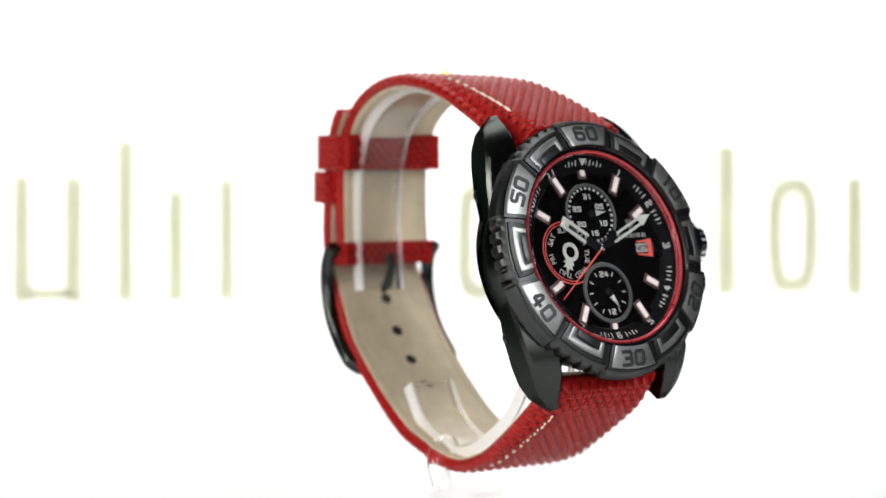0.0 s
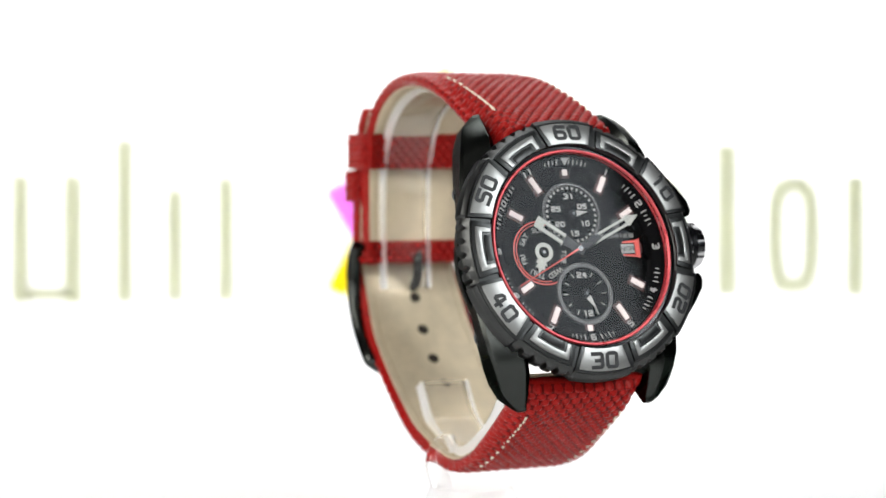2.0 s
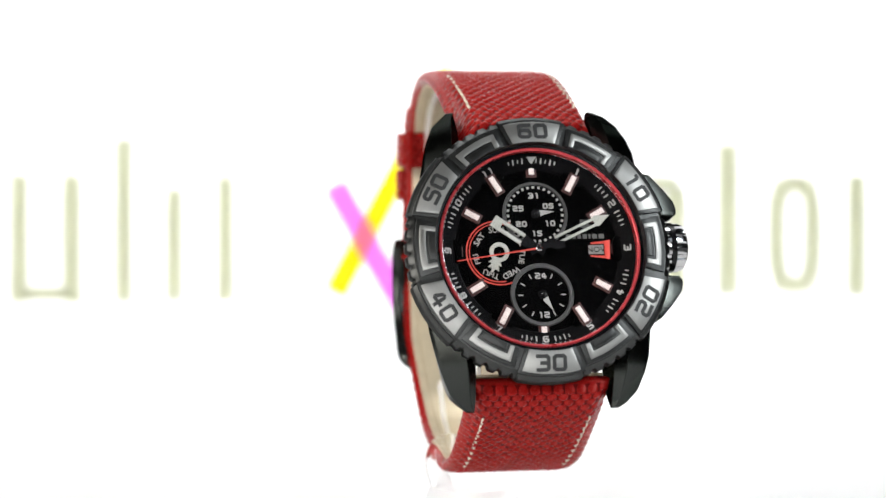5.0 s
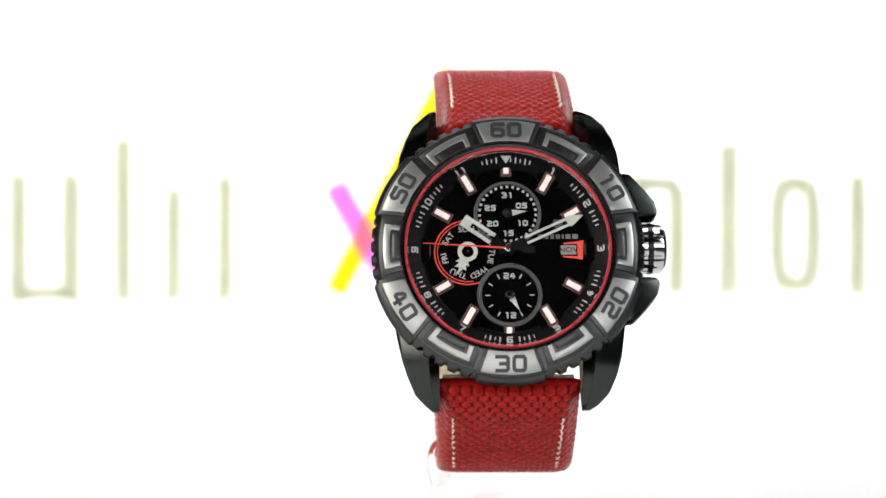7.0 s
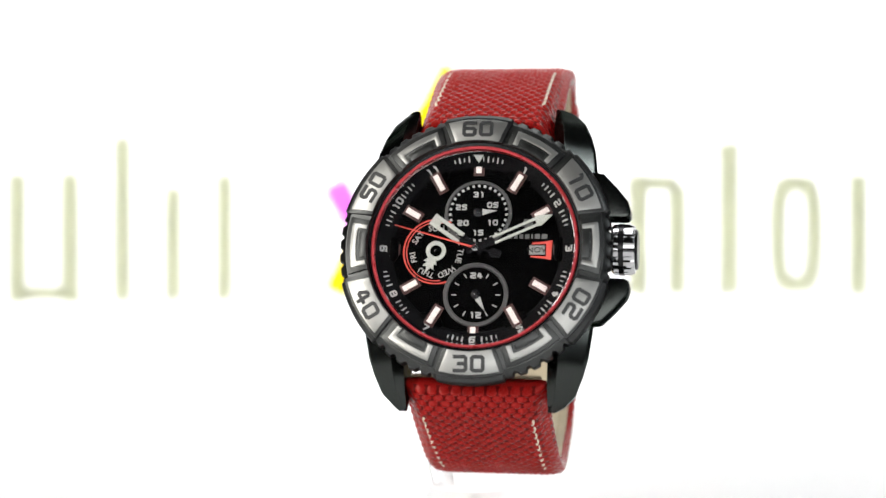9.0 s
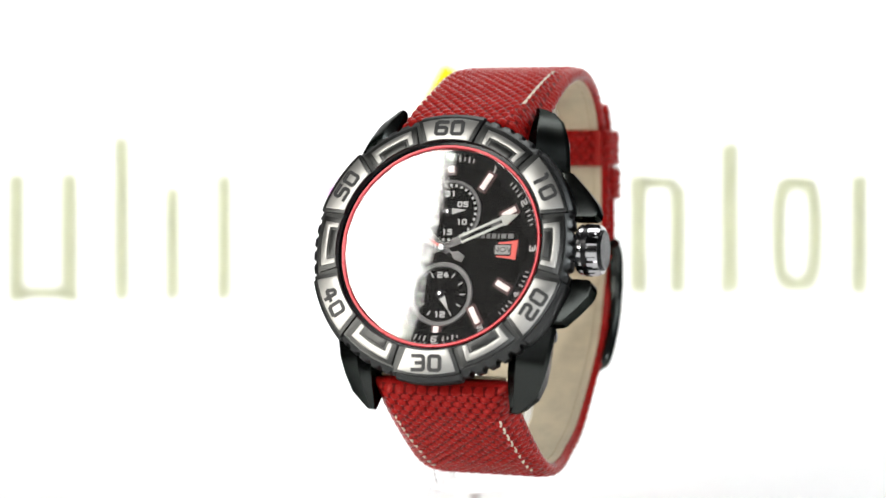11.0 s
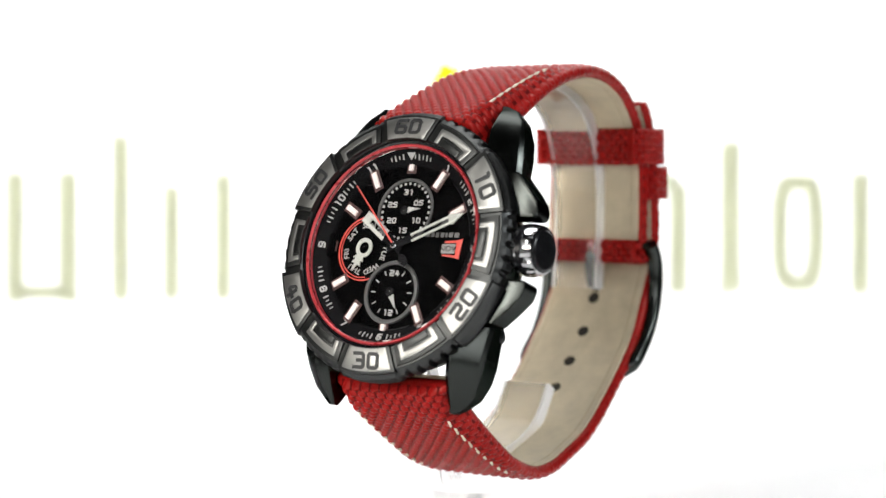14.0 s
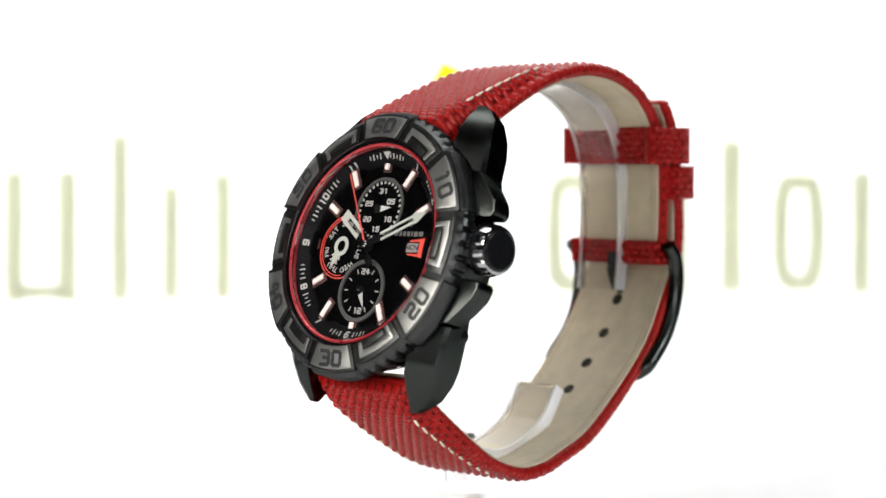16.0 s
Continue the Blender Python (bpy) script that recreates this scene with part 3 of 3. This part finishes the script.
def build_hands():
    def hand(name, solids, ang, label):
        bm = bmesh.new()
        for outline, w0, w1 in solids:
            tmp = prism(outline, w0, w1, 0.04)
            me = bpy.data.meshes.new("t")
            tmp.to_mesh(me)
            tmp.free()
            bm.from_mesh(me)
            bpy.data.meshes.remove(me)
        return part(name, bm, HANDGREY, watch, label, m=HEAD @ turn(ang))
    h = hand("hour_hand", [(rect(-1.0, 2.9, -0.38, 8.6), -2.75, -2.6), (rect(0.38, 2.9, 1.0, 8.6), -2.75, -2.6), (rect(-0.38, 7.0, 0.38, 8.6), -2.75, -2.6)], 305, "grey open hour hand")
    part("hand_stem", prism([(-0.5, -1.2), (0.5, -1.2), (0.95, 3.0), (-0.95, 3.0)], -2.78, -2.63), CAP, h, "black stem")
    m = hand("minute_hand", [(rect(-0.72, 3.2, -0.3, 10.8), -2.4, -2.25), (rect(0.3, 3.2, 0.72, 10.8), -2.4, -2.25), ([(-0.72, 10.4), (0.72, 10.4), (0.95, 10.9), (0, 13.3), (-0.95, 10.9)], -2.4, -2.25)], 65.8, "grey open minute hand with arrow tip")
    part("hand_stem", prism([(-0.45, -1.6), (0.45, -1.6), (0.7, 3.3), (-0.7, 3.3)], -2.43, -2.28), CAP, m, "black stem")
    bm = prism([(-0.13, 0), (0.13, 0), (0.07, 13.5), (-0.07, 13.5)], -2.05, -1.93)
    s = part("second_hand", bm, REDPRINT, watch, "thin red second hand", m=HEAD)
    part("counterweight", prism([(-0.14, 0), (0.14, 0), (0.2, -2.2), (0.75, -2.8), (0.55, -4.3), (-0.55, -4.3), (-0.75, -2.8), (-0.2, -2.2)], -2.06, -1.94), CAP, s, "black counterweight")
    part("hand_hub", lathe([(0.55, -3.4), (0.55, -1.9), (0.35, -1.75)], 32, closed=False), CHROME, s)
    return s


# strap lines, along the outer face, in the y, z plane
UPPER = [(-20.5, -0.5), (-16, 2.6), (-10.5, 5.8), (-5, 8.7), (0, 11.0), (6, 12.8), (13, 13.6), (20, 12.8), (26, 10.4), (30.2, 7.0), (33.0, 2.8), (34.4, -1.5), (34.7, -8), (34.5, -16), (33.6, -19.5)]
LOWER = [(-29.9, -37.5), (-27.2, -40.2), (-22.5, -44.3), (-16, -49.3), (-10.5, -52.8), (-3.8, -54.9), (2.0, -54.6), (6.6, -53.1), (13.0, -50.5), (19.2, -46.0), (26.4, -39.4), (31.2, -33.8),
         (34.6, -28.0), (37.9, -22), (38.9, -15), (38.4, -7), (37.4, 0), (36.2, 4.8), (34.2, 8.2)]


def mid(y):
    """The strap's middle, which drifts a little towards the back."""
    return 5.60 - 1.2 * min(1, max(0, (y + 10) / 40))


CX = 4.4


def weave(a, s):
    """Height of the cloth's threads: short floats side by side with sunken cross threads, each row shifted by half."""
    ps, px = 1.08, 1.9
    j = math.floor(s / ps)
    fx = (a / px + 0.5 * (j % 2)) % 1.0
    fs = s / ps - j
    over = max(0.0, 1 - ((fx - 0.5) / 0.38) ** 2 - 0.92 * (2 * fs - 1) ** 2) ** 0.5
    d = min(fx, 1 - fx)
    under = max(0.0, 1 - (d / 0.2) ** 2) ** 0.5
    return 0.54 * max(over, 0.2 * under) - 0.10


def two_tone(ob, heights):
    """Colours the sunken cross threads of a woven grid darker, as painted shade between the floats."""
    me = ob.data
    me.materials.append(WEAVE_SHADE)
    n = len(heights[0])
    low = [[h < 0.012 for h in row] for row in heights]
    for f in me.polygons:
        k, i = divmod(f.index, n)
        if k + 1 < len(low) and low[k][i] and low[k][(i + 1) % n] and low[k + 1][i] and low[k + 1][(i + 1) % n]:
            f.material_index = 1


def padding(s, x, hw, sign):
    """How far the padded front of a strap half swells."""
    high = 4.8 * max(0.0, 1 - s / 31) if sign > 0 else 2.4 * max(0.0, 1 - s / 25)
    return high * (min(1.0, s / 1.3) if sign > 0 else min(1.0, 0.35 + 0.14 * s)) * max(0.0, 1 - (x / (hw - 0.9)) ** 12)


def build_strap(name, line, half, thick, sign, label):
    """sign: +1 where the outward side lies on the left of the line's run."""
    cur, s = spline(line, 0.15)
    t, nrm = band_frame(cur)
    nrm = nrm * sign
    L = s[-1]
    rows, heights = [], []
    r = thick / 2
    for k in range(len(cur)):
        hw = half(s[k] / L)
        sec = []
        flat = np.arange(-(hw - r), hw - r + 1e-6, (2 * (hw - r)) / 144)
        for q in np.linspace(math.pi, 0, 9)[:-1]:
            sec.append((-(hw - r) - r * math.sin(q), -r - r * math.cos(q) * -1 - 0.0, -(hw - r) - (q) * r, (-math.sin(q), math.cos(q))))
        sec = [(x, -r + r * math.cos(q), a, d) for (x, _, a, d), q in zip(sec, np.linspace(math.pi, 0, 9)[:-1])]
        sec += [(x, 0.0, x, (0, 1)) for x in flat]
        sec += [((hw - r) + r * math.sin(q), -r + r * math.cos(q), (hw - r) + q * r, (math.sin(q), math.cos(q))) for q in np.linspace(0, math.pi, 9)[1:]]
        row, hs = [], []
        end = min(1.0, min(s[k], L - s[k]) / 0.6)
        for x, n, a, d in sec:
            w = weave(a + 40, s[k])
            hs.append(w)
            h = w * (0.45 + 0.55 * min(1.0, max(0.0, hw - r - abs(x)) / 1.6) if d[1] > 0.99 else 0.34 * max(0.0, min(1.0, (d[1] + 0.6) / 0.6))) + padding(s[k], x, hw, sign) * (d[1] > 0.99)
            xx, nn = x + d[0] * h, (n + d[1] * h)
            nn = -r + (nn + r) * (0.5 + 0.5 * end)
            row.append((mid(cur[k][0]) + xx, cur[k][0] + nrm[k][0] * nn, cur[k][1] - FLOOR + nrm[k][1] * nn))
        rows.append(row)
        heights.append(hs)
    bm = sheet(rows, close_u=True)
    ob = part(name, bm, CLOTH, watch, label, smooth=80)
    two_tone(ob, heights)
    # lining on the inner face
    li = []
    for k in range(0, len(cur), 4):
        hw = half(s[k] / L) - 0.95
        p = cur[k] - nrm[k] * (thick - 0.1)
        q = cur[k] - nrm[k] * (thick + 0.25)
        wave = 0.06 * math.sin(k * 0.5)
        CX = mid(cur[k][0])
        li.append([(CX - hw, p[0], p[1] - FLOOR), (CX + hw, p[0], p[1] - FLOOR), (CX + hw - 0.1, q[0], q[1] - FLOOR + wave), (CX, q[0], q[1] - FLOOR), (CX - hw + 0.1, q[0], q[1] - FLOOR + wave)])
    lin = part("lining", sheet(li, close_u=True), LINING, ob, "beige leather lining", smooth=40)
    for sx in (1, -1):
        seam = []
        for k in range(24, len(cur) - 24, 4):
            x = mid(cur[k][0]) + sx * (half(s[k] / L) - 2.3) + 0.05 * math.sin(k * 0.9)
            lo, hi = cur[k] - nrm[k] * (thick + 0.1), cur[k] - nrm[k] * (thick + 0.31)
            seam.append([(x + d, q[0], q[1] - FLOOR) for d, q in ((-0.12, lo), (0.12, lo), (0.12, hi), (-0.12, hi))])
        part("lining_seam", sheet(seam, close_u=True), SEAM, lin, "brown stitched seam", smooth=30)
    return ob, cur, s, nrm


def add_stitches(strap, cur, s, nrm, half, s0, s1, inset, sign):
    bm = bmesh.new()
    bmesh.ops.create_uvsphere(bm, u_segments=10, v_segments=6, radius=1)
    first = None
    pos = s0
    while pos < s1:
        k = int(np.argmin(abs(s - pos)))
        tan = Vector((0, *(cur[min(k + 2, len(cur) - 1)] - cur[max(k - 2, 0)]))).normalized()
        n = Vector((0, *nrm[k]))
        for sx in (1, -1):
            hw = half(s[k] / s[-1])
            up = 0.17 + padding(s[k], hw - inset, hw, sign)
            c = Vector((mid(cur[k][0]) + sx * (hw - inset), cur[k][0] + nrm[k][0] * up, cur[k][1] - FLOOR + nrm[k][1] * up)) * S
            x = n.cross(tan)
            rot = Matrix((x, tan, n)).transposed().to_4x4()
            m = Matrix.Translation(c) @ rot @ pose(0, 0, 0, 0, 0, 8 * sx + random.uniform(-5, 5))
            if first is None:
                for v in bm.verts:
                    v.co = Vector((v.co.x * 0.27, v.co.y * 1.0, v.co.z * 0.22)) * S
                first = part("stitch", bm, THREAD, strap, "cream stitch", m=m)
            else:
                part("stitch", first.data, THREAD, strap, "cream stitch", m=m)
        pos += 2.25
    return first


def build_loop(name, z0, z1, yi, yo, hw, thick):
    """A keeper of woven cloth round both strap layers."""
    pts = []
    rr = 1.9
    for cx, cy, a0 in ((hw - rr, yo - rr, 0), (-(hw - rr), yo - rr, 90), (-(hw - rr), yi + rr, 180), (hw - rr, yi + rr, 270)):
        for a in np.linspace(a0, a0 + 90, 7):
            pts.append((cx + rr * math.cos(radians(a)), cy + rr * math.sin(radians(a)), math.cos(radians(a)), math.sin(radians(a))))
    pts.append(pts[0])
    ring, s = spline([(p[0], p[1]) for p in pts], 0.2)
    t = np.gradient(ring, axis=0)
    t /= np.linalg.norm(t, axis=1)[:, None]
    nr = np.stack([t[:, 1], -t[:, 0]], 1)
    rows, heights = [], []
    for k in range(len(ring)):
        row, hs = [], []
        for z in np.linspace(z0, z1, 49):
            hs.append(weave(s[k] + 30, z + 80))
            h = 1.3 * hs[-1] * min(1.0, (z - z0) / 0.5, (z1 - z) / 0.5)
            row.append((CX - 0.1 + ring[k][0] + nr[k][0] * h, ring[k][1] + nr[k][1] * h, z - FLOOR))
        for z in np.linspace(z1, z0, 5):
            row.append((CX - 0.1 + ring[k][0] - nr[k][0] * thick, ring[k][1] - nr[k][1] * thick, z - FLOOR))
        rows.append(row)
        heights.append(hs + [1.0] * 5)
    ob = part(name, sheet(rows, close_u=True, caps=False), CLOTH, watch, "red woven strap keeper", smooth=80)
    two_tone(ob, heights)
    return ob


def sweep(path, radius, n=12, wide=1.0):
    """A round bar along 3D points."""
    P, _ = spline(path, 0.5)
    t = np.gradient(P, axis=0)
    t /= np.linalg.norm(t, axis=1)[:, None]
    rows = []
    for k in range(len(P)):
        tv = Vector(t[k])
        a = tv.cross(Vector((0.6, 0.57, -0.57))).normalized()
        b = tv.cross(a)
        rows.append([tuple(Vector(P[k]) + radius * (a * math.cos(2 * math.pi * i / n) + wide * b * math.sin(2 * math.pi * i / n))) for i in range(n)])
    return sheet(rows, close_u=True)


def build_buckle():
    side = [(32.6, -17.6), (34.4, -20.0), (34.9, -24), (34.0, -29.0), (31.5, -33.8), (27.6, -38.0)]
    h = 11.4
    path = [(CX + h, y, z - FLOOR) for y, z in side]
    path += [(CX + h - 0.9, 26.7, -39.1 - FLOOR), (CX + h - 2.6, 26.3, -39.7 - FLOOR), (CX, 26.3, -39.9 - FLOOR), (CX - h + 2.6, 26.3, -39.7 - FLOOR), (CX - h + 0.9, 26.7, -39.1 - FLOOR)]
    path += [(CX - h, y, z - FLOOR) for y, z in side[::-1]]
    bk = part("buckle", sweep(path, 1.3, 16), GUN, watch, "black steel pin buckle")
    part("buckle_bar", sweep([(CX - h, 33.0, -18.0 - FLOOR), (CX, 33.0, -18.0 - FLOOR), (CX + h, 33.0, -18.0 - FLOOR)], 0.9), GUN, bk)
    part("prong", sweep([(CX, 31.4, -19.0 - FLOOR), (CX, 31.0, -21.5 - FLOOR), (CX, 32.2, -24.4 - FLOOR), (CX, 34.6, -27.0 - FLOOR)], 0.95), GUN, bk, "black buckle prong")
    return bk


def taper_up(u):
    return 11.5 - 1.4 * min(1, max(0, (u - 0.4) / 0.3))


def taper_low(u):
    return 11.4 - 0.3 * min(1, u / 0.35) - 0.95 * min(1, max(0, (u - 0.60) / 0.15))


build_case()
build_bezel()
build_dial()
SECOND = build_hands()
up_strap, cu, su, nu = build_strap("upper_strap", UPPER, taper_up, 2.1, 1, "red woven nylon strap half with cream stitching")
low_strap, cl, sl, nl = build_strap("lower_strap", LOWER, taper_low, 2.1, -1, "red woven nylon strap half with punched holes")
add_stitches(up_strap, cu, su, nu, taper_up, 9.0, 26.0, 2.6, 1)
add_stitches(low_strap, cl, sl, nl, taper_low, 7.0, 27.0, 2.6, -1)


def add_holes():
    # Nothing is cut: dark rims and discs paint in the shade inside each hole.
    for y, z in ((23.9, -38.3), (28.4, -33.1), (19.2, -42.6), (32.0, -27.0)):
        k = int(np.argmin(np.linalg.norm(cl - np.array((y + 1.5, z - 1.3)), axis=1)))
        n = Vector((0, *nl[k]))
        p = Vector((CX, cl[k][0] - nl[k][0] * 2.4, cl[k][1] - FLOOR - nl[k][1] * 2.4)) * S
        m = Matrix.Translation(p) @ n.to_track_quat("Z", "Y").to_matrix().to_4x4()
        part("hole", lathe([(0.55, 0.1), (0.95, -0.02), (1.05, 0.0), (1.1, 0.12)], 24), HOLE_SHADE, low_strap, "punched hole, its shaded inside a dark disc", m=m)
        part("hole", disc(0.95, 0.0, -0.03, 24), HOLE_SHADE, low_strap, "punched hole, its shaded inside a dark disc", m=m)


add_holes()
build_loop("strap_keeper", -3.4, 3.1, 29.9, 39.0, 10.9, 0.8)
build_loop("strap_keeper", -9.6, -3.7, 34.7, 40.4, 10.8, 0.8)
build_loop("strap_fold", -21.0, -16.8, 31.3, 35.3, 10.4, 0.6)
build_buckle()


# ---- the clear stand ----
def build_stand():
    st = new("display_stand")
    tagged(st, "clear acrylic ring stand holding the watch strap open", "display stand")
    inner = [(29.6, -25.6), (30.3, -18), (30.3, -9), (29.6, -2.5), (27.0, 3.6), (22.0, 7.9), (14, 10.4), (5, 9.4), (-3, 6.0), (-10, 1.2), (-15, -6), (-18, -15), (-19.5, -26), (-18.5, -36), (-14, -43.5), (-8, -48.2), (-2, -51.0), (4, -50.6), (10.2, -47.2), (14.2, -41.4)]
    cur, s = spline(inner, 1.0)
    t, n = band_frame(cur)

    def strip(x0, x1, th, name, material, label, out=0.0):
        rows = []
        for k in range(len(cur)):
            o, i = cur[k] + n[k] * out, cur[k] - n[k] * (th + out)
            rows.append([(px, q[0], q[1] - FLOOR) for px, q in ((x0, o), (x1, o), (x1, i), (x0, i))])
        part(name, sheet(rows, close_u=True), material, st, label, smooth=35).visible_shadow = False
    strip(-2.35, 5.95, 2.1, "ring", ACRYLIC, "clear acrylic open ring")
    strip(-2.95, -2.4, 2.1, "ring_edge", FROST, "frosted edge", 0.05)
    strip(6.0, 6.6, 2.1, "ring_edge", FROST, "frosted edge", 0.05)
    neck = [(-2.5, 2.0, -51.2), (-4.4, 2.0, -51.2), (-5.6, 2.0, -52.8), (-5.7, 1.6, -55.2), (-4.0, 1.0, -59.5), (0, 0, -61.5)]
    part("neck", sweep([(x, y, z - FLOOR) for x, y, z in neck], 1.8, 20), ACRYLIC, st, smooth=40).visible_shadow = False
    base = lathe([(7.0, -58.2), (7.4, -59.0), (8.2, -61), (11, -63.5), (16, -64.4), (16.4, -65.9)], 64, closed=False)
    for v in base.verts:
        v.co.z -= FLOOR * S
    part("foot", base, FOOT, st, "flared clear foot", smooth=30).visible_shadow = False
    return st


stand = build_stand()


def motions():
    rows = [(t, pose(AXIS * S, 0, 0, 0, 0, TURN0 + TURN * t)) for t in STEPS]
    walk(watch, rows)
    walk(stand, rows)
    ticks = [(0.0, HEAD @ turn(232))]
    for k in range(16):
        ticks += [(k + 0.70, HEAD @ turn(232 + 6 * k)), (k + 0.80, HEAD @ turn(232 + 6 * (k + 1)))]
    ticks += [(16.0, HEAD @ turn(232 + 96))]
    walk(SECOND, ticks)


motions()
